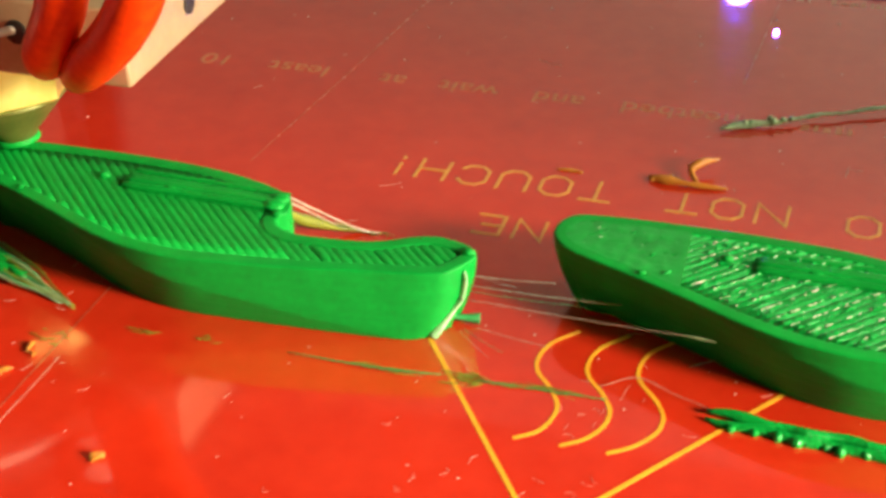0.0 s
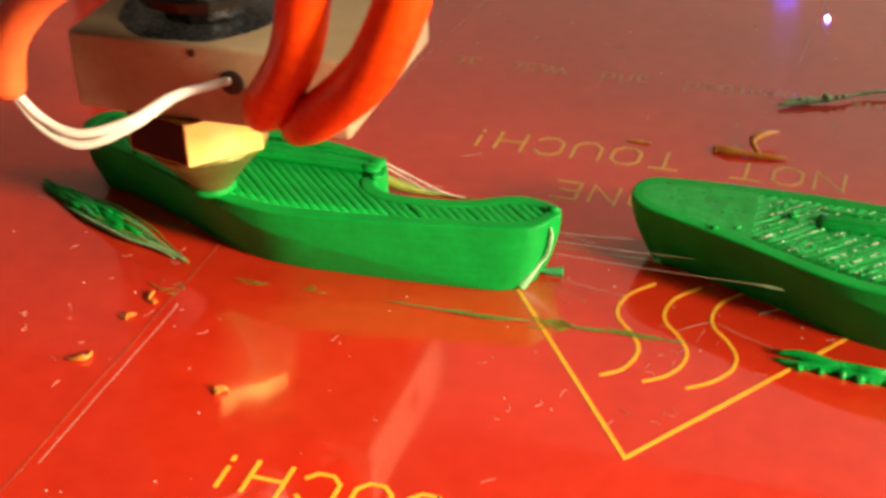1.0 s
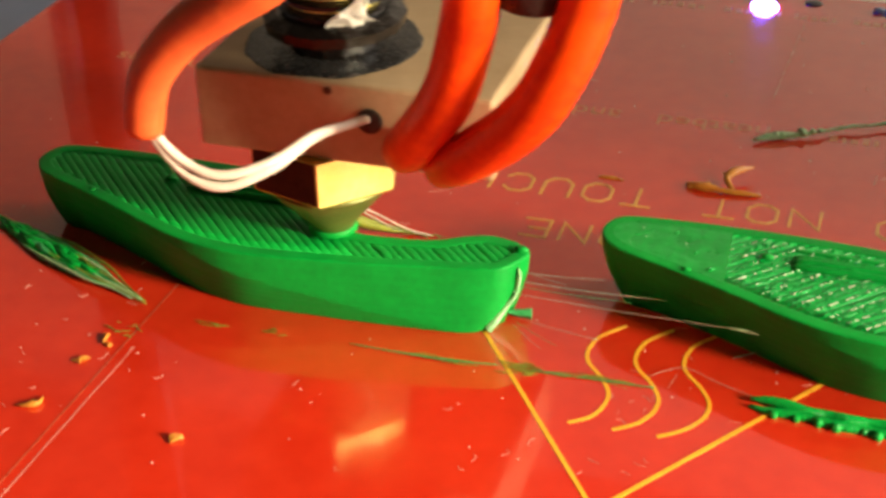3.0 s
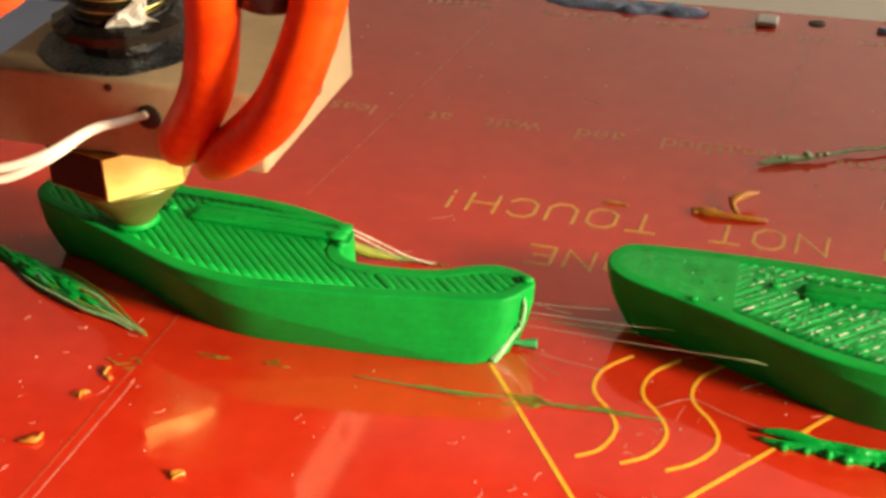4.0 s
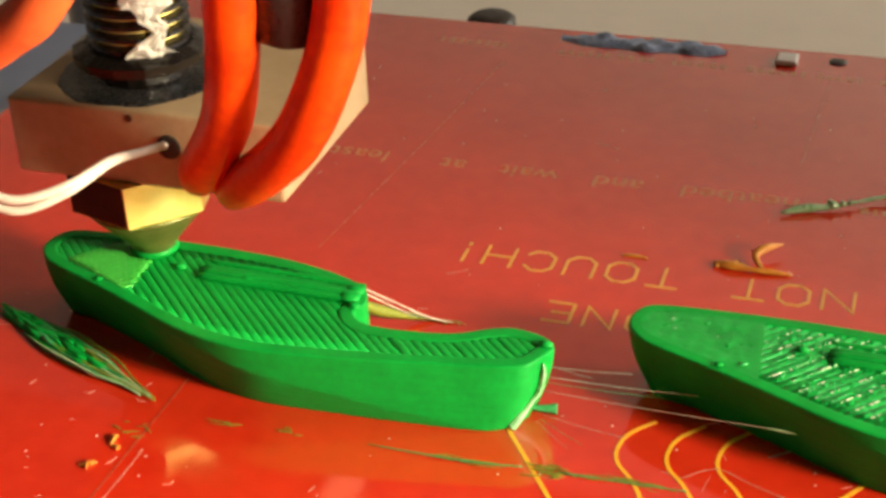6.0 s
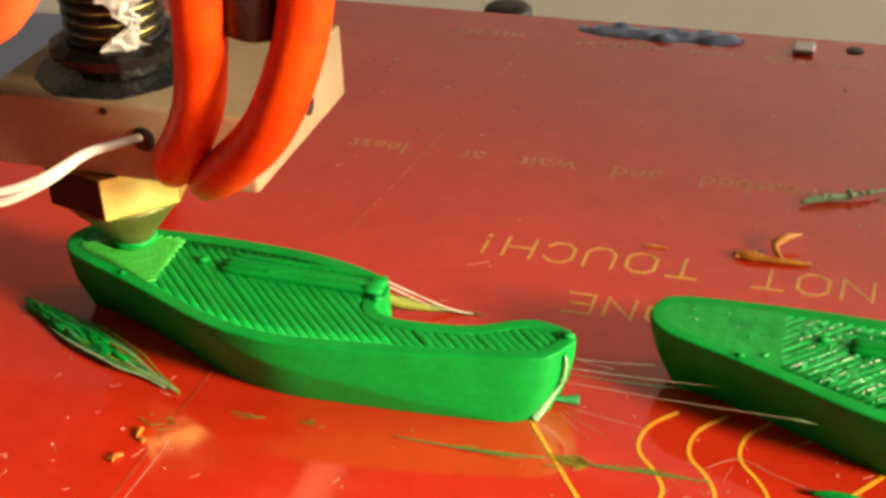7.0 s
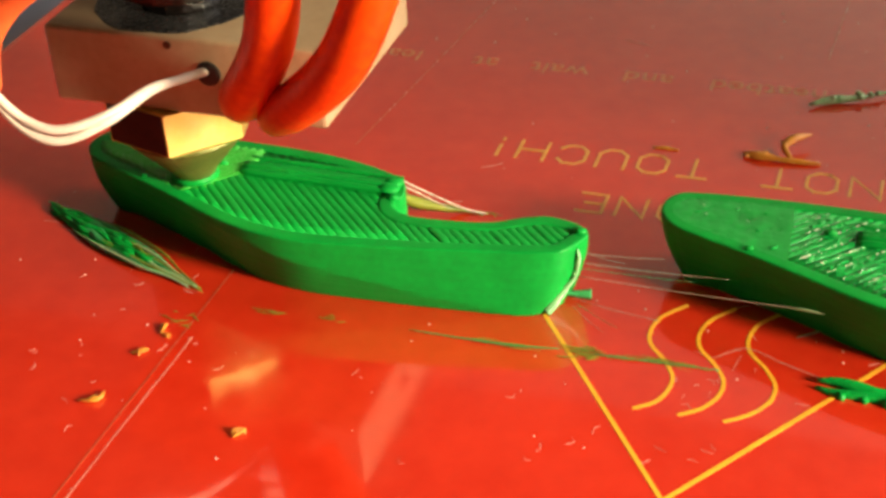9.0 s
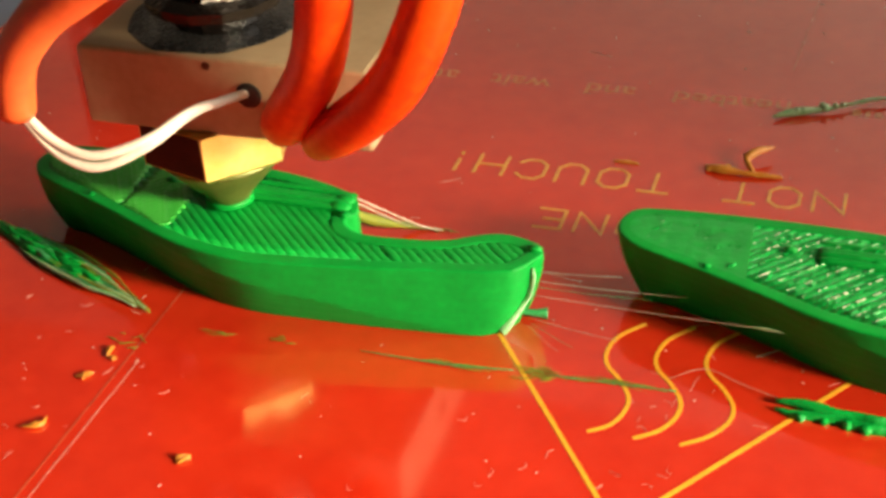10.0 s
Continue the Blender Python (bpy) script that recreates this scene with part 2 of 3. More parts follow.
# ---- the room ----
def room():
    """A plain room round the table, with an opening added by its pale far wall."""
    def slab(name, *b, mat=WALL):
        ob = part(name, box(bmesh.new(), *b), mat, scale=1)
        return tagged(ob, "brown floor of the room" if mat is FLOOR else "plain plastered wall of the room", "floor" if mat is FLOOR else "wall", kind="structure")
    slab("floor", -2.1, 2.1, -2.1, 2.1, -0.92, -0.80, mat=FLOOR)
    tagged(slab("ceiling", -2.1, 2.1, -2.1, 2.1, 1.7, 1.8), "plain brown plastered ceiling", "ceiling")
    slab("wall_north", -2.1, 2.1, 2.0, 2.1, -0.8, 1.7, mat=PALE_WALL)
    slab("wall_south", -2.1, 2.1, -2.1, -2.0, -0.8, 1.7)
    slab("wall_west", -2.1, -2.0, -2.0, 2.0, -0.8, 1.7)
    # east wall with an opening added for sky light
    bm = bmesh.new()
    box(bm, 2.0, 2.1, -2.0, 0.15, -0.8, 1.7)
    box(bm, 2.0, 2.1, 1.75, 2.0, -0.8, 1.7)
    box(bm, 2.0, 2.1, 0.15, 1.75, -0.8, 0.3)
    box(bm, 2.0, 2.1, 0.15, 1.75, 1.45, 1.7)
    tagged(part("wall_east", bm, WALL, scale=1), "brown wall with an opening added for light", "wall", kind="structure")
    bm = bmesh.new()
    box(bm, -0.9, 0.9, -0.45, 0.75, -0.085, -0.055, bevel=0.004)
    top = part("table", bm, TABLE, scale=1)
    tagged(top, "beige laminate table top under the printer", "table")
    for sx in (-0.84, 0.84):
        for sy in (-0.39, 0.69):
            part("leg", box(bmesh.new(), sx - 0.03, sx + 0.03, sy - 0.03, sy + 0.03, -0.80, -0.085), STEEL, top, "steel table leg", scale=1)
    # added unseen upright beside the bed shades its far part; printer rods behind
    shade_ob = empty("shade_frame", 0, 0)
    part("upright", box(bmesh.new(), 51, 55, -7.2, 14, -18.9, 60, bevel=0.3), BLACK, shade_ob, "black upright added to shade the far bed")
    tagged(shade_ob, "unseen black upright beside the bed, added for shade", "printer frame")
    for x, y, r, mat, label in ((-33.6, 36, 0.75, STEEL, "bright steel guide rod of the printer"), (-32.0, 36.4, 0.9, BLACK, "dark threaded rod of the printer")):
        rod = part("guide_rod", lathe(bmesh.new(), [(r, -18.9), (r, 90)], 20, 0, 0), mat, smooth=True)
        rod.location = (x * U, y * U, 0)
        tagged(rod, label, "rod", "upright rods")
    panel = part("base_panel", box(bmesh.new(), -70, -25.6, -30, 33, -19, -4, bevel=0.4), BLUE_GREY)
    tagged(panel, "blue-grey painted base box beside the bed", "printer base")


room()

# ---- the heated bed and its print ----
GLYPHS = {
    "D": (((0, 0), (0, 1), (0.42, 1), (0.66, 0.78), (0.66, 0.22), (0.42, 0), (0, 0)),),
    "O": (((0.2, 0), (0.5, 0), (0.7, 0.22), (0.7, 0.78), (0.5, 1), (0.2, 1), (0, 0.78), (0, 0.22), (0.2, 0)),),
    "N": (((0, 0), (0, 1), (0.7, 0), (0.7, 1)),),
    "T": (((0.35, 0), (0.35, 1)), ((0, 1), (0.7, 1))),
    "U": (((0, 1), (0, 0.24), (0.2, 0), (0.5, 0), (0.7, 0.24), (0.7, 1))),
    "C": (((0.68, 0.8), (0.5, 1), (0.2, 1), (0, 0.78), (0, 0.22), (0.2, 0), (0.5, 0), (0.68, 0.2)),),
    "H": (((0, 0), (0, 1)), ((0.7, 0), (0.7, 1)), ((0, 0.5), (0.7, 0.5))),
    "!": (((0.18, 0.36), (0.18, 1)), ((0.18, 0), (0.18, 0.1))),
    "Z": (((0, 1), (0.7, 1), (0, 0), (0.7, 0)),),
    "E": (((0.66, 0), (0, 0), (0, 1), (0.66, 1)), ((0, 0.52), (0.5, 0.52))),
}
GLYPHS["U"] = (GLYPHS["U"],)


def heated_bed():
    bed = empty("heated_bed")
    part("board", box(bmesh.new(), -24.7, 49, -45.5, 28.8, -0.55, 0.0, bevel=0.04), RED_BOARD, bed, "glossy red lacquered heater board")

    def lettering(text, centre, base, pitch, size, ink, stroke):
        """Words that face the far side of the board."""
        bm = bmesh.new()
        for i, ch in enumerate(text):
            x0 = centre + ((len(text) - 1) / 2 - i) * pitch + 0.40 * size
            for k, line in enumerate(GLYPHS.get(ch, ())):
                ribbon(bm, [(x0 - x * 1.15 * size, base + (1 - y) * size) for x, y in line], stroke, 0.0, 0.010 + 0.003 * k)
        part("printed_text", bm, ink, bed, "yellow printed warning in thin capitals")

    lettering("DO NOT TOUCH!", -0.54, 12.32, 1.12, 0.95, FAINT_INK, 0.085)
    lettering("HOT ZONE", -0.2, 10.06, 1.07, 0.88, FAINT_INK, 0.085)
    lettering("DO NOT TOUCH!", -1.23, -3.20, 1.13, 0.95, PRINT_INK, 0.10)

    # hot-surface sign
    bm = ribbon(bmesh.new(), [(-4.9, 6.95), (0, 0), (4.95, 6.95)], 0.10)
    part("printed_triangle", bm, PRINT_INK, bed, "yellow printed corner of a warning triangle")
    for k in range(3):
        pts = [(-1.13, 2.66), (-0.75, 2.96), (-0.56, 3.4), (-0.54, 3.9), (-0.82, 4.43), (-1.22, 4.92), (-1.34, 5.4), (-1.20, 6.02), (-0.72, 6.6)]
        line = []
        for x, y in spline(pts, steps=5):
            grow = min(1, max(0, (y - 2.66) / 0.7))
            line.append((x + k * (0.965 + 0.135 * grow), y + k * (0.02 + 0.10 * grow)))
        part("printed_wave", ribbon(bmesh.new(), line, 0.09), PRINT_INK, bed, "yellow printed wavy heat line")

    # small print: words that can be read, and bars for the rest
    def small(text, x, y, size):
        cu = bpy.data.curves.new("small_print", "FONT")
        cu.body, cu.size, cu.extrude = text, size * U, 0.00001
        cu.align_x = "RIGHT"
        ob = new("small_print", cu)
        me = bpy.data.meshes.new_from_object(ob.evaluated_get(bpy.context.evaluated_depsgraph_get()))
        bpy.data.objects.remove(ob)
        me.materials.append(SMALL_INK)
        t = new("printed_text", me)
        t.parent = bed
        t.matrix_basis = Matrix.Translation((x * U, y * U, 0.00002)) @ Matrix.Rotation(math.pi, 4, "Z") @ Matrix.Diagonal((1.12, 1, 1, 1))
        tagged(t, "faint yellow line of small print")

    for word, x in (("minutes", -20.2), ("10", -15.25), ("least", -13.0), ("at", -9.4), ("wait", -7.55), ("and", -4.7), ("heatbed", -2.1)):
        small(word, x, 17.98, 0.95)
    bm = bmesh.new()
    for x0, x1, y in ((3.0, 4.5, 17.55), (-12.3, -10.0, 26.75), (-7.9, -6.2, 26.6), (-5.8, -4.6, 26.6), (-3.9, -2.2, 26.6), (-1.4, 0.6, 26.55), (1.0, 2.4, 26.5), (3.0, 4.8, 26.5)):
        x = x0
        while x < x1:
            w, h = random.uniform(0.08, 0.24), random.uniform(0.22, 0.42)
            box(bm, x, x + w, y, y + h, 0, 0.01)
            x += w + random.uniform(0.08, 0.2)
    tagged(part("small_print", bm, SMALL_INK, bed, "row of worn unreadable small print"), kind="stuff")

    # taped rear edge with clip and screw
    for x0, n, mid in ((-8.1, 46, 27.95), (3.55, 26, 27.75)):
        bm = bmesh.new()
        grid = []
        for i in range(n):
            row = []
            for j in range(7):
                x, y = x0 + i * 0.13, mid + (j - 3) * 0.17 * min(1, 0.25 + 0.12 * min(i, n - 1 - i))
                h = 0.05 + 0.32 * abs(noise.noise(Vector((x * 1.3, y * 2.2, 0))))
                row.append(bm.verts.new((x + random.gauss(0, 0.02), y + 0.12 * noise.noise(Vector((x * 0.9, 3, j))), h if 0 < j < 6 else 0.0)))
            grid.append(row)
        for p, q in zip(grid, grid[1:]):
            for j in range(6):
                bm.faces.new((p[j], p[j + 1], q[j + 1], q[j]))
        part("blue_tape", bm, BLUE_TAPE, bed, "crumpled blue tape on the rear edge", smooth=True)
    housing = part("led_housing", box(bmesh.new(), -0.55, 0.2, 27.25, 28.1, 0.0, 0.2, bevel=0.09), WHITE_CLIP, bed, "small white indicator housing on the rear edge")
    lens = part("led_glow", lathe(bmesh.new(), [(0.46, -0.12), (0.46, 0.1), (0.3, 0.24)], 16), VIOLET, housing, "glowing violet indicator lens", smooth=True)
    lens.location = (-0.1 * U, 27.2 * U, 0.24 * U)
    # small emissive dot stands in for a blue glint on the board
    spot = part("led_glow", lathe(bmesh.new(), [(0.07, -0.05), (0.07, 0.03), (0.03, 0.06)], 10), VIOLET, bed, "tiny glowing dot added for a blue glint", smooth=True)
    spot.location = (1.57 * U, 23.8 * U, 0.05 * U)
    part("levelling_knob", lathe(bmesh.new(), [(0.75, -1.2), (0.9, -1.1), (0.9, -0.2), (0.7, -0.06), (0.3, -0.02)], 20, -11.25, 29.7), BLACK, bed, "black knob behind the rear edge", smooth=True)
    part("screw_head", lathe(bmesh.new(), [(0.30, 0.0), (0.30, 0.03), (0.2, 0.05)], 16, 1.5, 28.0), BLACK, bed, "dark screw head in the rear edge", smooth=True)
    # fine scratches and dried glue marks
    bm = bmesh.new()
    for _ in range(24):
        x, y, a, n = random.uniform(-19, 8), random.uniform(-4, 24), random.choice((-0.15, 0.05, 0.9, 1.4)) + random.gauss(0, 0.25), random.uniform(0.1, 0.8)
        ribbon(bm, [(x, y), (x + math.cos(a) * n / 2, y + math.sin(a) * n / 2 + random.gauss(0, 0.04)), (x + math.cos(a) * n, y + math.sin(a) * n)], random.uniform(0.008, 0.02), 0, 0.006)
    tagged(part("scratching", bm, SCRATCH, bed, "pale scratches and dried glue marks"), kind="stuff")
    bm = bmesh.new()
    for cx, cy, sx, sy, n in ((-12.5, 2.0, 1.6, 2.2, 16), (0.5, 4.4, 1.6, 1.0, 12), (-3.0, 0.8, 4.0, 1.5, 7), (-0.5, 1.6, 0.8, 0.8, 6)):
        for _ in range(n):
            x, y, a, l = random.gauss(cx, sx), random.gauss(cy, sy), random.uniform(0, 6.3), random.uniform(0.06, 0.2)
            b = a + random.uniform(-1.6, 1.6)
            mid = (x + math.cos(a) * l, y + math.sin(a) * l)
            ribbon(bm, [tuple(q) for q in spline([(x, y), mid, (mid[0] + math.cos(b) * l * 0.7, mid[1] + math.sin(b) * l * 0.7)], steps=3)], random.uniform(0.005, 0.011), 0, 0.010)
    tagged(part("lint", bm, SCRATCH, bed, "pale hair-fine plastic lint"), kind="stuff")
    bm = bmesh.new()
    for _ in range(170):
        x, y, r = random.uniform(-20, 8), random.uniform(-5, 25), random.uniform(0.012, 0.04)
        bmesh.ops.create_cone(bm, cap_ends=True, segments=5, radius1=r, radius2=r * 0.3, depth=r, matrix=Matrix.Translation((x, y, r * 0.4)))
    tagged(part("dust", bm, SCRATCH, bed, "pale specks of dust"), kind="stuff")
    line = [(-11.62 - 0.12 * t + 0.03 * noise.noise(Vector((t * 9, 2, 0))), 2.6 - 6.2 * t) for t in (0, 0.15, 0.3, 0.45, 0.6, 0.75, 0.9, 1.0)]
    part("long_scratch", ribbon(bmesh.new(), line, 0.018, 0, 0.006), SCRATCH, bed, "long pale scratch in the lacquer")
    for pts in (((-12.05, -6.0), (-11.95, 0.0), (-11.85, 5.4)), ((-24.55, -45.0), (-24.55, 28.3))):
        part("board_track", ribbon(bmesh.new(), list(pts), 0.045, 0, 0.008), TRACK, bed, "faint raised copper track")
    for pts in (((-11.1, 12.0), (-10.4, 18.0), (-9.6, 25.5)), ((1.1, 20.0), (1.4, 26.2))):
        part("board_track", ribbon(bmesh.new(), list(pts), 0.05, 0, 0.006), FAINT_TRACK, bed, "faint pale copper track under the lacquer")
    tagged(bed, "glossy red heater board with yellow warning print", "heated bed")
    riders.append(bed)
    return lens, spot


glow = heated_bed()

# ---- the two printed boat hulls ----
TOP = [(-16.84, 8.05), (-16.80, 7.55), (-16.4, 7.08), (-15.7, 6.75), (-14.95, 6.44), (-14.2, 6.12), (-13.2, 5.66), (-12.2, 5.20), (-11.05, 4.82), (-9.8, 4.65),
       (-8.4, 4.75), (-7.0, 4.93), (-5.8, 5.13), (-4.5, 5.36), (-3.85, 5.5), (-3.45, 5.72), (-3.12, 6.3), (-3.08, 6.58), (-3.4, 6.88), (-4.1, 7.05), (-4.7, 6.88),
       (-5.3, 6.55), (-6.0, 6.38), (-7.2, 6.3), (-7.75, 6.45), (-8.0, 6.8), (-7.85, 7.15), (-7.95, 7.6), (-8.3, 7.97), (-9.2, 8.33), (-10.3, 8.58), (-11.5, 8.70),
       (-13.1, 8.76), (-14.9, 8.74), (-16.1, 8.66), (-16.6, 8.5)]
HIGH = 1.70


def inset(poly, d):
    n, out = len(poly), []
    for i in range(n):
        a, b, c = (Vector(poly[(i + k) % n][:2]) for k in (-1, 0, 1))
        t = ((b - a).normalized() + (c - b).normalized()).normalized()
        out.append(b + Vector((-t.y, t.x)) * d)
    return out


def clip_lines(poly, angle, step):
    """Parallel lines cut to the inside of a polygon."""
    d, n = Vector((math.cos(angle), math.sin(angle))), Vector((-math.sin(angle), math.cos(angle)))
    lo, hi = min(p.dot(n) for p in poly), max(p.dot(n) for p in poly)
    lines, s = [], lo + step * 0.5
    while s < hi:
        cuts = []
        for a, b in zip(poly, poly[1:] + poly[:1]):
            u, w = a.dot(n) - s, b.dot(n) - s
            if u * w < 0:
                cuts.append((a + (b - a) * (u / (u - w))).dot(d))
        cuts.sort()
        lines += [(d * c0 + n * s, d * c1 + n * s) for c0, c1 in zip(cuts[::2], cuts[1::2]) if c1 - c0 > 0.15]
        s += step
    return lines


growing = []          # beads laid during the clip, with their times


def boat(origin, angle, label, skin, fresh=False):
    x0, y0 = origin
    thing = empty("boat_hull_print", x0, y0)
    outer = [Vector(p) - Vector((-10.0, 6.6)) for p in spline(TOP, closed=True, steps=5)]
    # below a chine that climbs from stern to bow the side turns inwards; the stern is raked
    deep, chine, rake = inset(outer, 1.0), [], []
    for p in outer:
        chine.append(min(1.0, max(0.0, (5.6 - p.x) / 8.6)) * (1.0 if p.y < 0.6 else 0.5))
        rake.append(Vector((-0.42 * min(1, max(0, (p.x - 5.6) / 0.9)), 0)) + Vector((0.8 * max(0, -p.x - 6.1), 0)))

    def section(t):
        pts = []
        for p, d, c, r in zip(outer, deep, chine, rake):
            stern = min(1, max(0, (p.x - 2.0) / 3.0)) if p.y < -0.5 else 0.0
            w = max(0.0, c - t) * 0.52 * (1.0 if p.x > -5.6 else max(0.35, 1 - (-5.6 - p.x) * 0.55))
            pts.append(p + (d - p).normalized() * (w - 0.12 * (1 - t) * stern) + r * (1 - t) ** 1.8)
        return pts

    # hull wall, laid in layers
    bm, rings, layers = bmesh.new(), [], 24
    for k in range(layers):
        for e, out in ((0.05, -0.003), (0.5, 0.004), (0.95, -0.003)):
            t = (k + e) / layers
            shape = section(t)
            wob = random.gauss(0, 0.001)
            rings.append([bm.verts.new((*p, t * HIGH)) for p in inset(shape, -out - wob)])
    lip = [(inset(outer, d), HIGH + z) for d, z in ((0.03, 0.008), (0.07, 0.02), (0.14, 0.008), (0.21, 0.02), (0.28, 0.008), (0.33, 0.014), (0.37, -0.02), (0.38, -0.058))]
    rings += [[bm.verts.new((*p, z)) for p in poly] for poly, z in lip]
    n = len(outer)
    for a, b in zip(rings, rings[1:]):
        for i in range(n):
            bm.faces.new((a[i], a[(i + 1) % n], b[(i + 1) % n], b[i]))
    for ring in (rings[0], rings[-1]):
        for tri in tessellate_polygon([[v.co.copy() for v in ring]]):
            bm.faces.new([ring[i] for i in tri])
    part("hull", bm, GREEN, thing, smooth=True)
    # seam up the stern corner, where each layer starts; its highlight is painted white
    low, top = (min(range(n), key=lambda i, q=q: (outer[i] - Vector(q)).length) for q in ((6.35, -1.0), (6.70, -0.48)))
    pts = []
    for t in (0.02, 0.1, 0.2, 0.35, 0.5, 0.65, 0.8, 0.92):
        ring = section(t)
        pts.append((*(ring[low].lerp(ring[top], min(1, 0.12 + t * 1.7) ** 0.8) + Vector((0.035, -0.035))), t * HIGH))
    pts = [(x + random.gauss(0, 0.012), y, z) for x, y, z in pts]
    part("seam", tube(bmesh.new(), pts, [0.16, 0.16, 0.12, 0.09, 0.10, 0.08, 0.08, 0.03], 8, 4, flat=0.7), SEAM_HIGHLIGHT, thing, "layer seam with the corner's white highlight painted in", smooth=True)
    # diagonal infill beads
    inner = inset(outer, 0.31)

    def bead(a, b, z, r, mat=None, flat=0.4):
        m = (a + b) / 2
        pts = [(a - m), Vector((random.gauss(0, 0.012), random.gauss(0, 0.012))), (b - m)]
        ob = part("bead", tube(bmesh.new(), [(*pts[0], 0), (*pts[1], random.gauss(0, 0.004)), (*pts[2], 0)], r * random.uniform(0.96, 1.04), 10, 3, flat=flat), mat or skin, thing, smooth=True)
        ob.location = (m.x * U, m.y * U, z * U)
        return ob

    for a, b in clip_lines(inner, angle, 0.195):
        bead(a, b, HIGH - 0.045, 0.115, None, 0.34 if fresh else 0.44)
    if not fresh:
        bm = bmesh.new()
        for a, b in clip_lines(inner, angle, 0.25):
            for _ in range(int((b - a).length * 7)):
                c = a.lerp(b, random.uniform(0.04, 0.96))
                if c.x < -3.5 and random.random() < 0.95:
                    continue
                r = random.uniform(0.02, 0.055)
                m = Matrix.Translation((*c, HIGH + random.uniform(-0.01, 0.03))) @ Matrix.Rotation(angle, 4, "Z") @ Matrix.Diagonal((random.uniform(1, 2.6), 1, 0.6, 1))
                bmesh.ops.create_icosphere(bm, subdivisions=1, radius=r, matrix=m)
        tagged(part("ooze", bm, GREEN_GLOSS, thing, "shiny uneven drops on the infill", smooth=True), kind="stuff")
        # small white flecks stand in for the glints on the shiny infill
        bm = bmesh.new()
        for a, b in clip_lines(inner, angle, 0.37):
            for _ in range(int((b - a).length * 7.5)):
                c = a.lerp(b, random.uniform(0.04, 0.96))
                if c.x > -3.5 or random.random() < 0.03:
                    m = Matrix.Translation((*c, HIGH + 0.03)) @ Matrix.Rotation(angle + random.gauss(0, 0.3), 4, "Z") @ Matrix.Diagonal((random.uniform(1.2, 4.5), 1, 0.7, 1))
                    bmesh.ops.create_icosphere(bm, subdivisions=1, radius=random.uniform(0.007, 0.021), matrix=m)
        tagged(part("glint_ooze", bm, GLINT, thing, "whitish flecks painted as glints on the infill", smooth=True), kind="stuff")
        # the solid foredeck, smeared and a little lumpy
        shape = [p for p in inset(outer, 0.27) if p.x < -3.7]
        bm = bmesh.new()
        for z in (HIGH - 0.08, HIGH + 0.012):
            ring = [bm.verts.new((*p, z)) for p in shape]
            for tri in tessellate_polygon([[v.co.copy() for v in ring]]):
                bm.faces.new([ring[i] for i in tri])
            if z > HIGH:
                for i in range(len(ring)):
                    bm.faces.new((low_ring[i], low_ring[(i + 1) % len(ring)], ring[(i + 1) % len(ring)], ring[i]))
            low_ring = ring
        part("foredeck", bm, GREEN_LUMPY, thing, "solid smeared green foredeck")
    # the bow is filled solid, bead by bead, while the nozzle is over it
    if fresh:
        for side, edge, t0, t1 in ((-3.5, -6.8, 3.5, 8.0), (-1.9, -3.5, 8.2, 9.9)):
            bow = [p for p in inner if edge - 0.2 < p.x < side]
            for a, b in clip_lines(bow, -angle, 0.17):
                m = (a + b) / 2
                growing.append((bead(a, b, HIGH - 0.28, 0.11, GREEN_FRESH, 0.42), t0 + (t1 - t0) * min(1, max(0, (side - m.x) / (side - edge) if t0 < 5 else (m.x - edge) / (side - edge)))))
    # the long raised ridge, with its blobs
    bm = bmesh.new()
    for y0, y1, dz, r in ((0.66, 0.58, 0.03, 0.10), (1.04, 0.92, 0.03, 0.10), (0.85, 0.75, 0.05, 0.12), (1.42, 1.30, -0.01, 0.07)):
        tube(bm, [(-2.3, y0 + 0.1, HIGH - 0.02), (-2.0, y0, HIGH + dz), (-0.2, (y0 + y1) / 2 + 0.02, HIGH + dz), (1.6, y1, HIGH + dz), (1.9, y1 + 0.02, HIGH + dz - 0.02)], [0.05, r, r, r, r * 0.8], 10, 4)
    part("ridge", bm, GREEN, thing, "raised ridge of stacked beads", smooth=True)
    for x, y, r in ((-0.95, 0.78, 0.19), (1.72, 0.66, 0.22), (1.75, 0.98, 0.20), (1.95, 0.34, 0.12), (6.75, -0.05, 0.13), (-4.6, -0.1, 0.08), (-2.9, 0.95, 0.12)):
        bm = bmesh.new()
        bmesh.ops.create_icosphere(bm, subdivisions=2, radius=r)
        for v in bm.verts:
            v.co = Vector((v.co.x * 1.3, v.co.y, v.co.z * 0.6)) * (1 + 0.25 * noise.noise(v.co * 9 + Vector((x, y, 0))))
        part("blob", bm, GREEN, thing, "small oozed blob", smooth=True).location = (x * U, y * U, (HIGH + 0.05) * U)
    tagged(thing, label, "printed part", "printed boat hulls")
    riders.append(thing)
    return thing


boat((-10.0, 6.6), -math.pi / 4, "half-printed green plastic boat hull with diagonal infill", GREEN, True)
boat((5.2, 6.85), math.pi / 4, "half-printed green plastic boat hull, shiny rough infill", GREEN_GLOSS)


# ---- threads, scraps and crumbs on the bed ----
def scrap(name, label, origin, build, mat, category="plastic scrap", group="scraps on the bed"):
    thing = part(name, build(bmesh.new()), mat, smooth=True)
    thing.location = (origin[0] * U, origin[1] * U, 0)
    tagged(thing, label, category, group)
    riders.append(thing)
    return thing


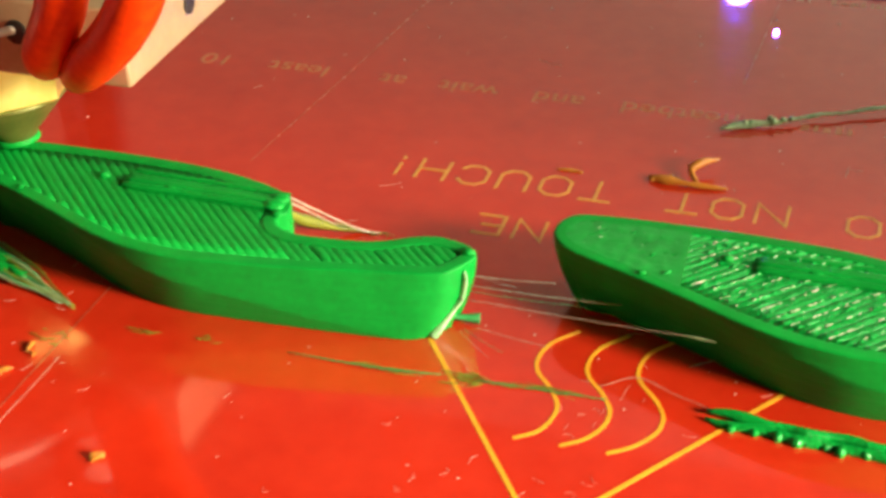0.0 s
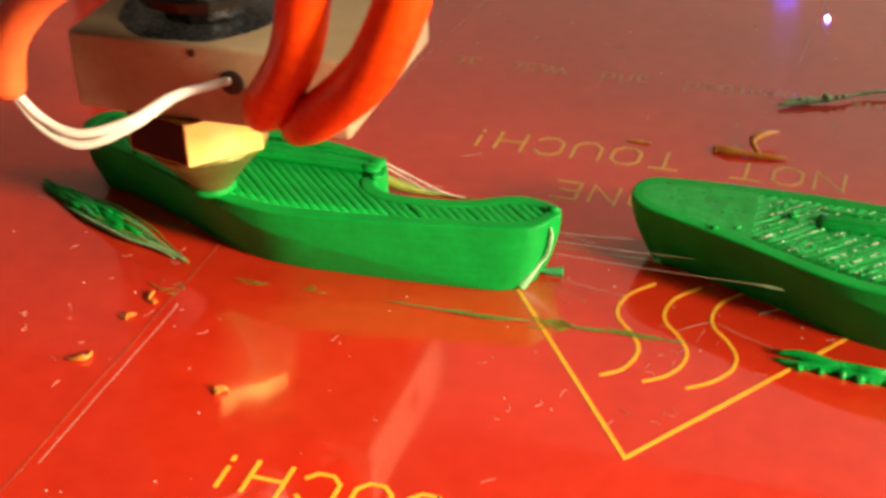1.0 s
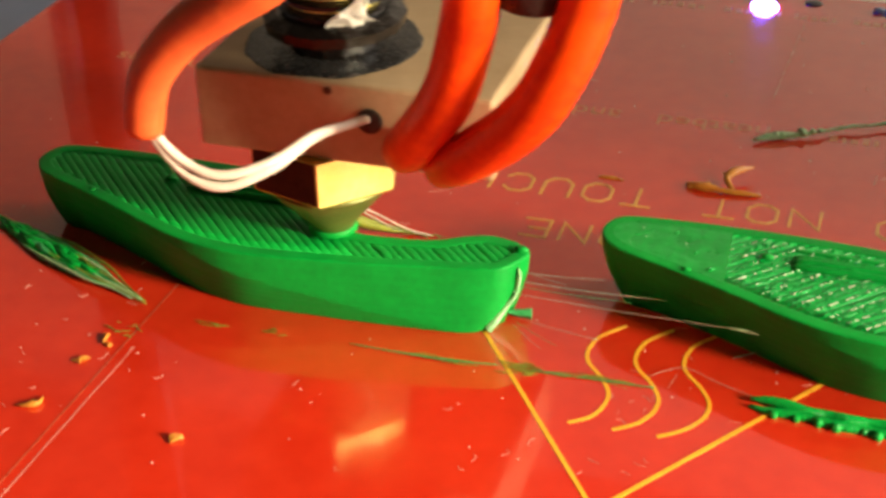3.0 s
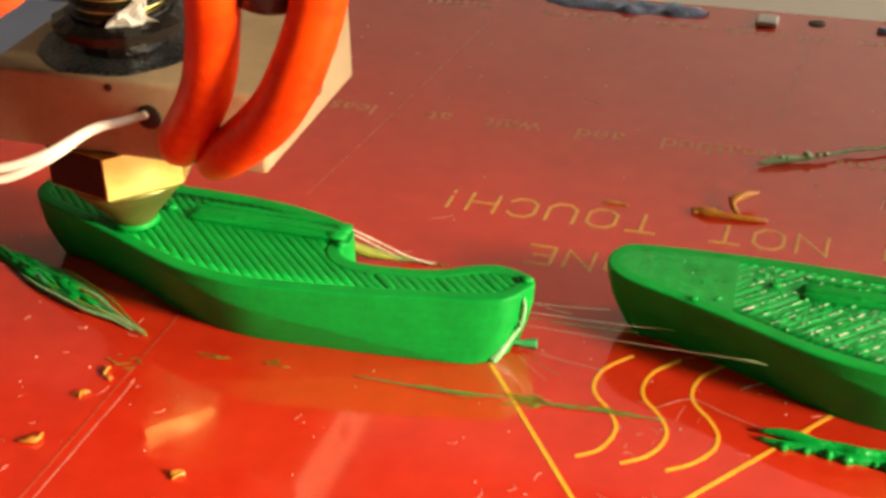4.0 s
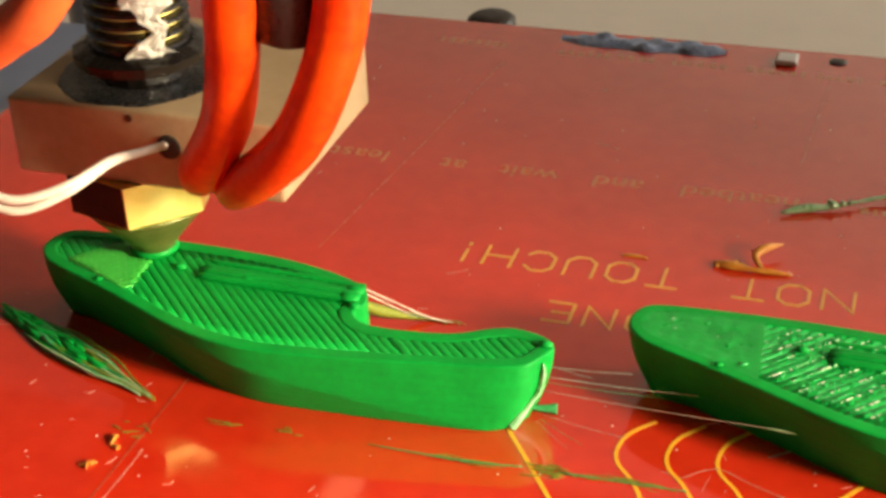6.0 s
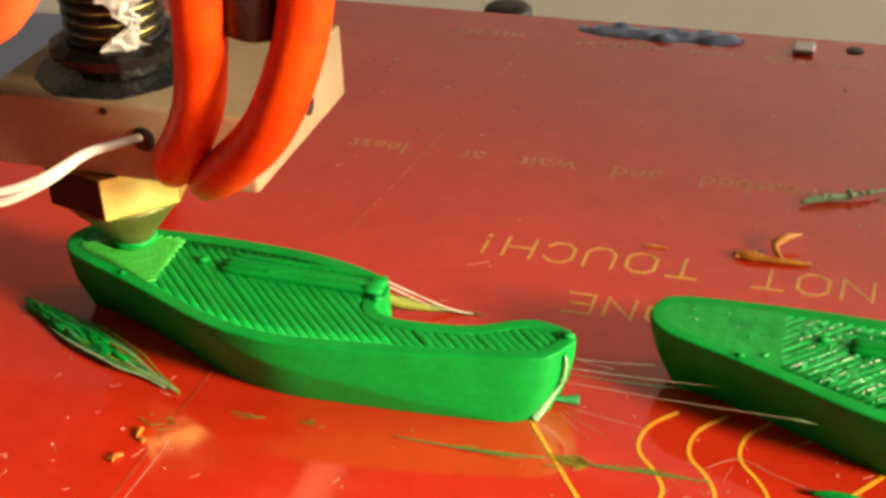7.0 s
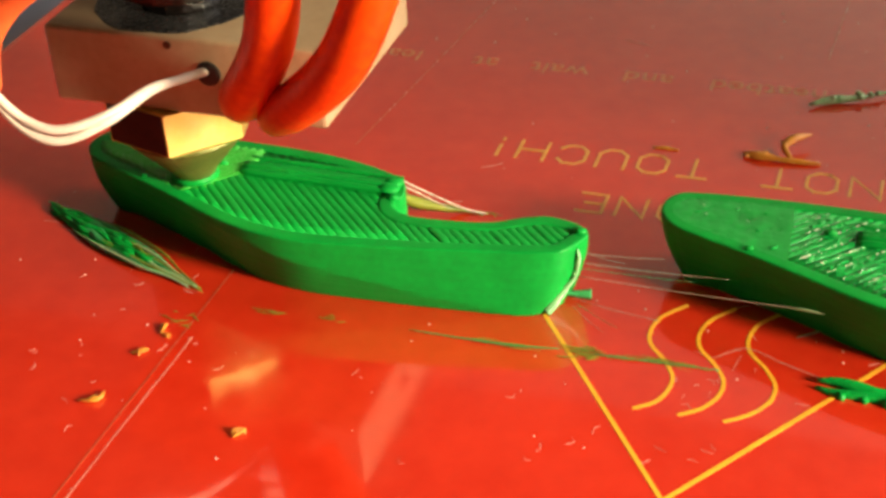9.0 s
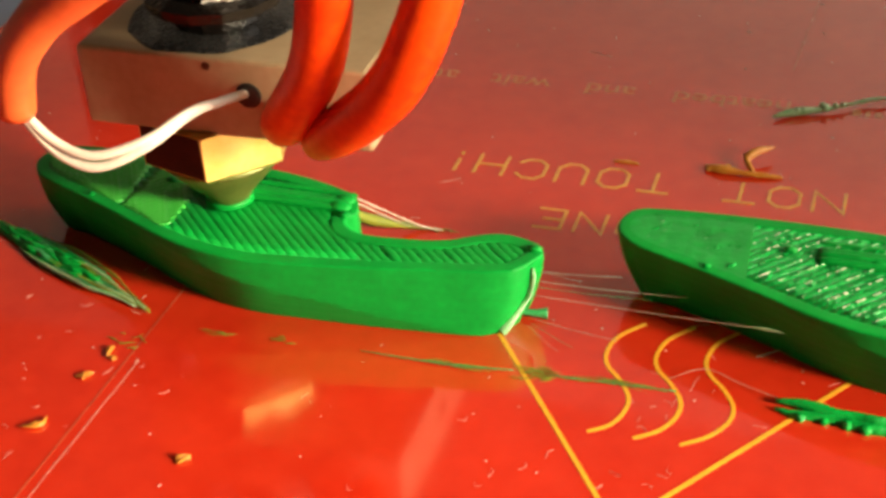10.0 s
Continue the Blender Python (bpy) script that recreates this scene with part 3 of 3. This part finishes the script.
def curl():
    thing = empty("plastic_curl", -14.8, 5.35)
    # a shaggy dark clump that runs out into a few long loops
    def along(t, o, h):
        w = 0.31 * math.sin(min(1, t * 0.98 + 0.04) * math.pi) ** 0.8 + 0.03
        return (-3.25 + 6.0 * t + 0.35 * o * w, 1.62 - 2.72 * t + o * w, h)

    for k in range(84):
        t, o, n = random.uniform(0.0, 0.45), random.uniform(-1, 1), random.uniform(0.15, 0.38)
        pts = [along(t + n * i / 4, o + random.gauss(0, 0.09), 0.05 + random.uniform(0, 0.2) * (1 - o * o)) for i in range(5)]
        r = random.uniform(0.03, 0.09)
        part("strand", tube(bmesh.new(), pts, [0.012, r, r * 0.8, r, 0.012], 6, 3), (GREEN, GREEN, GREEN_STRING, GREEN, GREEN, GREEN_GLOSS, OLIVE)[k % 7], thing, smooth=True)
    for k in range(9):
        o, s, e = -1 + k / 4, random.uniform(0.05, 0.4), random.uniform(0.88, 1.0)
        pts = [along(s + (e - s) * i / 6, o * (1.2 if i < 5 else 0.7) + random.gauss(0, 0.06), 0.06 + 0.10 * math.sin(i / 6 * math.pi)) for i in range(7)]
        part("strand", tube(bmesh.new(), pts, [0.012, 0.03, 0.045, 0.04, 0.035, 0.03, 0.02], 6, 4), (PALE_GREEN, GREEN_STRING, OLIVE)[k % 3], thing, smooth=True)
    tagged(thing, "bundle of stringy green plastic beside the hull", "plastic scrap", "scraps on the bed")
    riders.append(thing)


def strip():
    thing = empty("plastic_strip", 4.1, 3.95)
    for row in (0.0, 0.24):
        pts = [(-1.6 + i * 0.42, 0.28 - 0.03 * i + row + random.gauss(0, 0.04), 0.05 + row * 0.2 + random.gauss(0, 0.02)) for i in range(14)]
        part("strand", tube(bmesh.new(), pts, [0.04, 0.11] + [random.uniform(0.11, 0.15) for _ in range(12)], 8, 3), GREEN_GLOSS, thing, smooth=True)
    for i in range(11):
        bm = bmesh.new()
        bmesh.ops.create_icosphere(bm, subdivisions=2, radius=random.uniform(0.07, 0.14))
        for v in bm.verts:
            v.co *= 1 + 0.2 * noise.noise(v.co * 5 + Vector((i, 0, 0)))
        part("drop", bm, GREEN_GLOSS, thing, smooth=True).location = ((-1.1 + i * 0.47 + random.gauss(0, 0.06)) * U, (0.14 - 0.03 * i + random.gauss(0, 0.04)) * U, 0.06 * U)
    tagged(thing, "bumpy strip of molten green plastic", "plastic scrap", "scraps on the bed")
    riders.append(thing)


def wand(bm):
    pts, rad = [], []
    for i in range(26):
        t = i / 25
        pts.append((8.5 * t, 4.6 * t + 0.14 * noise.noise(Vector((t * 9, 1, 0))), 0.12 + 0.16 * t + 0.04 * noise.noise(Vector((t * 14, 7, 0)))))
        rad.append((0.05 if i == 0 else 0.055 + 0.07 * max(0, 1 - t * 4)) * random.uniform(0.7, 1.25))
    tube(bm, pts, rad, 8, 2)
    for i in range(9):
        x = random.uniform(0.1, 2.2)
        bmesh.ops.create_icosphere(bm, subdivisions=1, radius=random.uniform(0.05, 0.12), matrix=Matrix.Translation((x, x * 0.54 + random.gauss(0, 0.05), 0.2)))
    return bm


def twig(bm):
    tube(bm, [(-1.05, 0.08, 0.07), (-0.6, 0.0, 0.1), (-0.1, -0.06, 0.1), (0.4, -0.04, 0.08), (1.0, 0.0, 0.05)], [0.07, 0.13, 0.07, 0.08, 0.03], 8, 4)
    tube(bm, [(0.25, -0.03, 0.1), (-0.02, 0.42, 0.22), (0.2, 0.72, 0.34), (0.62, 1.1, 0.30)], [0.05, 0.10, 0.12, 0.03], 8, 4)
    tube(bm, [(0.1, 0.55, 0.3), (-0.15, 0.62, 0.26)], [0.08, 0.03], 7, 3)
    for i in range(12):
        x = random.uniform(-1.0, -0.3)
        bmesh.ops.create_icosphere(bm, subdivisions=1, radius=random.uniform(0.04, 0.09), matrix=Matrix.Translation((x, random.gauss(0.05, 0.07), random.uniform(0.06, 0.16))))
    return bm


curl()
strip()
scrap("plastic_rod", "thin stiff pale green thread lying on the bed", (0.9, 16.85), wand, PALE_GREEN)
scrap("plastic_twig", "forked amber scrap of plastic on the bed", (0.55, 13.7), twig, YELLOW_CRUMB)


def thread(bm_points, r, mat, label):
    o = bm_points[0]
    return scrap("plastic_thread", label, (o[0], o[1]), lambda bm: tube(bm, [(p[0] - o[0], p[1] - o[1], p[2]) for p in bm_points], r, 6, 5), mat, "plastic thread", "threads on the bed")


def shred(x, y, sx, sy, n, label):
    """A flat tuft of very fine torn plastic."""
    def build(bm):
        for _ in range(n):
            a, l = random.gauss(-0.02, 0.16 + sy * 0.6), random.uniform(0.25, 0.9) * sx
            cx, cy = random.gauss(0, sx * 0.35), random.gauss(0, sy * 0.5)
            dx, dy = math.cos(a) * l / 2, math.sin(a) * l / 2
            tube(bm, [(cx - dx, cy - dy, 0.02), (cx + random.gauss(0, 0.04), cy + random.gauss(0, 0.04), random.uniform(0.02, 0.045)), (cx + dx, cy + dy, 0.02)], [0.004, random.uniform(0.010, 0.026), 0.004], 6, 3, flat=0.5)
        return bm
    return tagged(scrap("plastic_shred", label, (x, y), build, OLIVE, "plastic scrap", "shreds on the bed"), kind="stuff")


shred(-2.65, 4.25, 0.5, 0.26, 40, "mottled tuft of torn green plastic on the yellow line")
shred(-10.1, 3.97, 0.55, 0.07, 8, "thin torn green shred on the bed")
shred(-8.75, 4.03, 0.4, 0.06, 7, "thin torn green shred on the bed")
shred(-4.6, 4.12, 1.5, 0.05, 8, "drawn-out green wisp along the bed")
shred(-0.9, 4.33, 1.6, 0.05, 8, "drawn-out green wisp across the wavy lines")
shred(-12.15, 3.1, 0.5, 0.5, 9, "scattered hair-fine plastic bits")
shred(-6.6, 9.3, 0.5, 0.1, 10, "thin green web behind the hull")
thread([(-6.75, 4.1, 0.03), (-5.4, 4.06, 0.05), (-4.2, 4.1, 0.04), (-3.2, 4.2, 0.06)], [0.010, 0.018, 0.025, 0.012], GREEN_STRING, "long green thread along the bed")
thread([(-2.4, 4.25, 0.03), (-0.8, 4.3, 0.03), (0.4, 4.35, 0.03)], [0.02, 0.015, 0.012], GREEN_STRING, "flat green thread across the wavy lines")
thread([(-3.7, 6.1, 0.25), (-3.3, 6.25, 0.15), (-2.95, 6.35, 0.12)], [0.05, 0.08, 0.14], GREEN_STRING, "green wisp at the stern of the hull")
thread([(-2.95, 13.66, 0.02), (-2.6, 13.68, 0.03), (-2.25, 13.64, 0.02)], [0.03, 0.05, 0.03], YELLOW_CRUMB, "small amber smear on the bed")
thread([(1.9, 5.95, 0.03), (2.3, 6.25, 0.04), (2.7, 6.5, 0.03)], [0.01, 0.02, 0.01], PALE_STRING, "pale hair lying by the hull")
thread([(0.2, 4.75, 0.03), (0.9, 5.1, 0.16), (1.7, 4.85, 0.10), (2.6, 4.6, 0.03)], 0.007, PALE_STRING, "pale hair looped over the wavy lines")
# strings drawn between the hulls
for (xa, ya, za), (xb, yb, zb), w, mat in (
        ((-3.25, 6.65, 1.05), (-1.35, 7.0, 0.95), 0.008, PALE_STRING), ((-3.2, 6.4, 0.95), (0.2, 6.75, 0.8), 0.010, PALE_STRING),
        ((-3.2, 6.25, 0.9), (-0.6, 6.75, 0.6), 0.006, GREEN_STRING), ((-3.2, 5.85, 0.95), (2.3, 5.72, 1.0), 0.009, PALE_STRING),
        ((-3.15, 5.8, 0.32), (-1.2, 5.6, 0.2), 0.008, PALE_STRING), ((-3.2, 5.75, 0.25), (-2.1, 5.3, 0.05), 0.006, GREEN_STRING),
        ((-3.25, 5.7, 0.2), (-2.4, 5.1, 0.03), 0.006, PALE_STRING), ((-3.2, 6.9, 0.9), (-2.3, 7.1, 0.6), 0.006, PALE_STRING)):
    w *= 0.75
    thread([(xa, ya, za), ((xa + xb) / 2, (ya + yb) / 2, (za + zb) / 2 - 0.03), (xb, yb, zb)], w, mat, "fine thread drawn between two hulls")
thread([(1.75, 5.74, 0.98), (2.1, 5.70, 1.0), (2.45, 5.68, 0.98)], [0.012, 0.035, 0.012], PALE_GREEN, "small pale green drop on a thread's end")
for pts in (((-8.12, 7.9, 1.62), (-7.55, 8.4, 1.0), (-6.9, 9.0, 0.3), (-6.45, 9.3, 0.04)), ((-8.1, 7.75, 1.6), (-7.7, 8.35, 0.95), (-7.4, 9.0, 0.3))):
    thread(list(pts), 0.027, PALE_STRING, "pale thread trailing from the slot end")
thread([(-8.15, 7.45, 1.5), (-7.95, 8.2, 0.85), (-7.5, 8.95, 0.3), (-6.9, 9.3, 0.05), (-6.4, 9.33, 0.03)], [0.10, 0.16, 0.11, 0.05, 0.03], OLIVE, "green thread trailing behind the hull")
for x, y, s in ((-9.15, -0.27, 0.2), (-12.5, 1.8, 0.16), (-12.4, 2.8, 0.17), (-12.7, -0.1, 0.22), (-12.2, 2.5, 0.12)):
    def crumb(bm, s=s * 0.62):
        for _ in range(3):
            tube(bm, [(random.gauss(0, s), random.gauss(0, s), 0.03), (random.gauss(0, s * 0.5), random.gauss(0, s * 0.5), s * 0.6), (random.gauss(0, s), random.gauss(0, s), 0.05)], [0.02, s * 0.45, 0.02], 6, 3)
        return bm
    scrap("plastic_crumb", "tiny amber crumb of plastic on the bed", (x, y), crumb, YELLOW_CRUMB, "plastic crumb", "crumbs on the bed")


# ---- the hot end ----
def hot_end():
    head = empty("hot_end", HEAD_X[0][1], HEAD_Y, 0)
    zb, zt = 4.45, 6.40
    block = part("heater_block", box(bmesh.new(), -2.45, 4.5, -1.75, 3.85, zb, zt, bevel=0.09), BLOCK, head, "tan tape-covered metal heater block")
    part("sensor_hole", lathe(bmesh.new(), [(0.30, -0.02), (0.30, 0.03), (0.22, 0.05)], 20), BLACK, block, "sooty sensor hole").matrix_basis = Matrix.Translation((1.70 * U, -1.77 * U, 5.58 * U)) @ Matrix.Rotation(math.pi / 2, 4, "X")
    part("set_screw", lathe(bmesh.new(), [(0.26, -0.02), (0.26, 0.04), (0.15, 0.06)], 20), BLACK, block, "dark set screw").matrix_basis = Matrix.Translation((4.51 * U, 1.45 * U, 5.25 * U)) @ Matrix.Rotation(math.pi / 2, 4, "Y")
    # nozzle: hexagon and cone
    bm = bmesh.new()
    turn = radians(-90 + 15)
    lathe(bm, [(1.66, 3.22), (1.86, 3.36), (1.86, zb)], 6, 0.0, -0.25, turn)
    nozzle = part("nozzle", bm, BRASS, head, "bright brass hexagonal nozzle")
    # thin dark plate puts the left facet's shade into its colour
    c0, c1 = (Vector((1.875 * math.cos(turn + k * math.pi / 3), -0.25 + 1.875 * math.sin(turn + k * math.pi / 3), 0)) for k in (-1, 0))
    film = bmesh.new()
    vs = [film.verts.new(c0.lerp(c1, f) + Vector((0, 0, z))) for f, z in ((0.02, 3.38), (0.97, 3.38), (0.97, zb), (0.02, zb))]
    film.faces.new(vs)
    bmesh.ops.solidify(film, geom=film.faces[:], thickness=0.02)
    part("dark_brown_film", film, DARK_BROWN, nozzle, "dark brown film painting the shade of one facet")
    part("nozzle_tip", lathe(bmesh.new(), [(0.42, HIGH + 0.03), (0.5, HIGH + 0.1), (0.62, HIGH + 0.35), (1.5, 3.1), (1.56, 3.23)], 28, 0.0, -0.2), BRASS_TIP, nozzle, "stained brass nozzle cone", smooth=True)
    bm = lathe(bmesh.new(), [(0.5, HIGH + 0.01), (0.62, HIGH + 0.08), (0.55, HIGH + 0.2), (0.50, HIGH + 0.22)], 20, 0.0, -0.2)
    part("plastic_ooze", bm, GREEN, nozzle, "ring of green plastic on the tip", smooth=True)
    # heat break with its black collar
    bm = lathe(bmesh.new(), [(2.05, zt - 0.01), (2.0, zt + 0.02), (1.7, zt + 0.035)], 60, 0.1, 0.35)
    for v in bm.verts:
        k = 1 + 0.05 * noise.noise(Vector((v.co.x * 1.1, v.co.y * 1.1, 0))) + 0.012 * noise.noise(Vector((v.co.x * 4, v.co.y * 4, 3)))
        v.co.x, v.co.y = max(-2.35, 0.1 + (v.co.x - 0.1) * k), max(-1.66, 0.35 + (v.co.y - 0.35) * k)
    part("paste_patch", bm, GREY_PASTE, block, "dark grey patch on the block")
    part("collar", lathe(bmesh.new(), [(0.98, zt), (1.02, zt + 0.1), (1.02, zt + 0.5), (1.6, zt + 0.55), (1.66, zt + 0.8), (1.35, zt + 0.95)], 14, 0.22, 0.2, 0.3), TAR, head, "black sooty hexagonal collar")
    prof = []
    for k in range(14):
        z = zt + 0.9 + k * 0.30
        prof += [(1.05, z), (1.22, z + 0.07), (1.22, z + 0.17), (1.05, z + 0.25)]
    tube_ob = part("heat_break", lathe(bmesh.new(), prof, 28, 0.22, 0.2), TAR, head, "black threaded tube", smooth=False)
    for k in range(1, 7):
        z = zt + 0.88 + k * 0.30
        part("thread_ring", lathe(bmesh.new(), [(1.06, z - 0.01), (1.13, z + 0.02), (1.06, z + 0.05)], 28, 0.22, 0.2), BRASS, tube_ob, "brass thread of the tube", smooth=True)
    bm, rows = bmesh.new(), []
    for i in range(22):
        t = i / 21
        w = 0.30 + 0.16 * math.sin(t * 9) + 0.1 * noise.noise(Vector((t * 8, 0, 5)))
        row = []
        for j in range(7):
            a = -0.85 + (j / 6 - 0.5) * 2 * w + 0.35 * noise.noise(Vector((t * 5, 1, 0)))
            r = 1.28 + 0.16 * noise.noise(Vector((t * 14, j * 0.9, 2)))
            row.append(bm.verts.new((r * math.cos(a) + 0.28, 0.2 + r * math.sin(a), zt + 0.45 + t * 2.2 + 0.1 * noise.noise(Vector((j, t * 9, 7))))))
        rows.append(row)
    for p, q in zip(rows, rows[1:]):
        for j in range(6):
            bm.faces.new((p[j], p[j + 1], q[j + 1], q[j]))
    bmesh.ops.solidify(bm, geom=bm.faces[:], thickness=0.03)
    part("foil_scrap", bm, FOIL, tube_ob, "crumpled pale foil on the tube")
    # heater wires
    part("heater_wire", tube(bmesh.new(), [(2.6, -2.1, 5.15), (3.0, -2.6, 5.65), (3.85, -3.1, 6.9), (4.3, -3.4, 8.0), (4.75, -3.9, 9.8), (4.9, -4.2, 12.0), (4.6, -4.4, 15.0)], [0.50, 0.55, 0.57, 0.57, 0.57, 0.57, 0.57], 18), WIRE_RED, head, "thick red sleeved heater wire", smooth=True)
    part("heater_wire", tube(bmesh.new(), [(3.5, -2.25, 4.95), (4.25, -2.85, 5.6), (5.5, -3.5, 6.8), (6.3, -3.75, 8.0), (6.95, -3.7, 9.8), (7.2, -3.7, 12.0), (7.1, -3.6, 15.0)], [0.46, 0.54, 0.57, 0.57, 0.57, 0.57, 0.57], 18), WIRE_RED, head, "thick red sleeved heater wire", smooth=True)
    # sensor wires and their orange sleeve
    for d in (0.0, 0.27):
        part("sensor_wire", tube(bmesh.new(), [(1.70, -1.6, 5.6), (1.36, -2.5, 5.76), (1.0, -3.2, 5.85 - d * 0.2), (0.5, -4.3, 5.72 - d * 0.6), (-0.37, -4.9, 5.58 - d), (-1.16, -5.0, 5.85 - d), (-1.77, -5.0, 6.5 - d * 0.5), (-1.9, -5.0, 7.2)], 0.105, 10), WIRE_WHITE, head, "thin white sensor wire", smooth=True)
    part("wire_sleeve", tube(bmesh.new(), [(-1.95, -5.0, 6.5), (-1.55, -5.2, 7.76), (-0.61, -5.4, 8.88), (0.58, -5.6, 9.75), (1.57, -5.7, 10.5), (2.4, -5.6, 12.0), (2.9, -5.4, 15.0)], [0.40, 0.44, 0.47, 0.50, 0.52, 0.54, 0.54], 18), SLEEVE, head, "orange heat-shrink sleeve", smooth=True)
    part("edge_nick", lathe(bmesh.new(), [(0.10, -0.02), (0.10, 0.015), (0.06, 0.02)], 12), DARK_BROWN, block, "sooty nick in the block's edge").matrix_basis = Matrix.Translation((0.75 * U, -1.76 * U, 6.2 * U)) @ Matrix.Rotation(math.pi / 2, 4, "X")
    part("fan_foot", lathe(bmesh.new(), [(0.55, 9.25), (0.8, 9.4), (0.85, 13.0)], 24, 5.8, -3.3), BLACK, head, "round black fitting above the block", smooth=True)
    tagged(head, "hot end with brass nozzle and red wires", "hot end")
    return head


head = hot_end()


def motions():
    for ob in glow:
        lit = Matrix.Translation(ob.location)
        dark = Matrix.Translation(ob.location - Vector((0, 0, 0.53 * U)))
        walk(ob, [(0, lit), (2.8, lit), (3.2, dark), (10, dark)])
    for ob in riders:
        base = ob.location.copy()
        walk(ob, [(t, Matrix.Translation(base + Vector((0, d * U, 0)))) for t, d in BED_SLIDE])
    for ob, t in growing:
        low, high = ob.location.copy(), ob.location + Vector((0, 0, 0.26 * U))
        walk(ob, [(0, Matrix.Translation(low)), (t - 0.15, Matrix.Translation(low)), (t, Matrix.Translation(high)), (10.1, Matrix.Translation(high))])
    walk(head, [(t, pose(x * U, HEAD_Y * U, 0)) for t, x in HEAD_X])


motions()
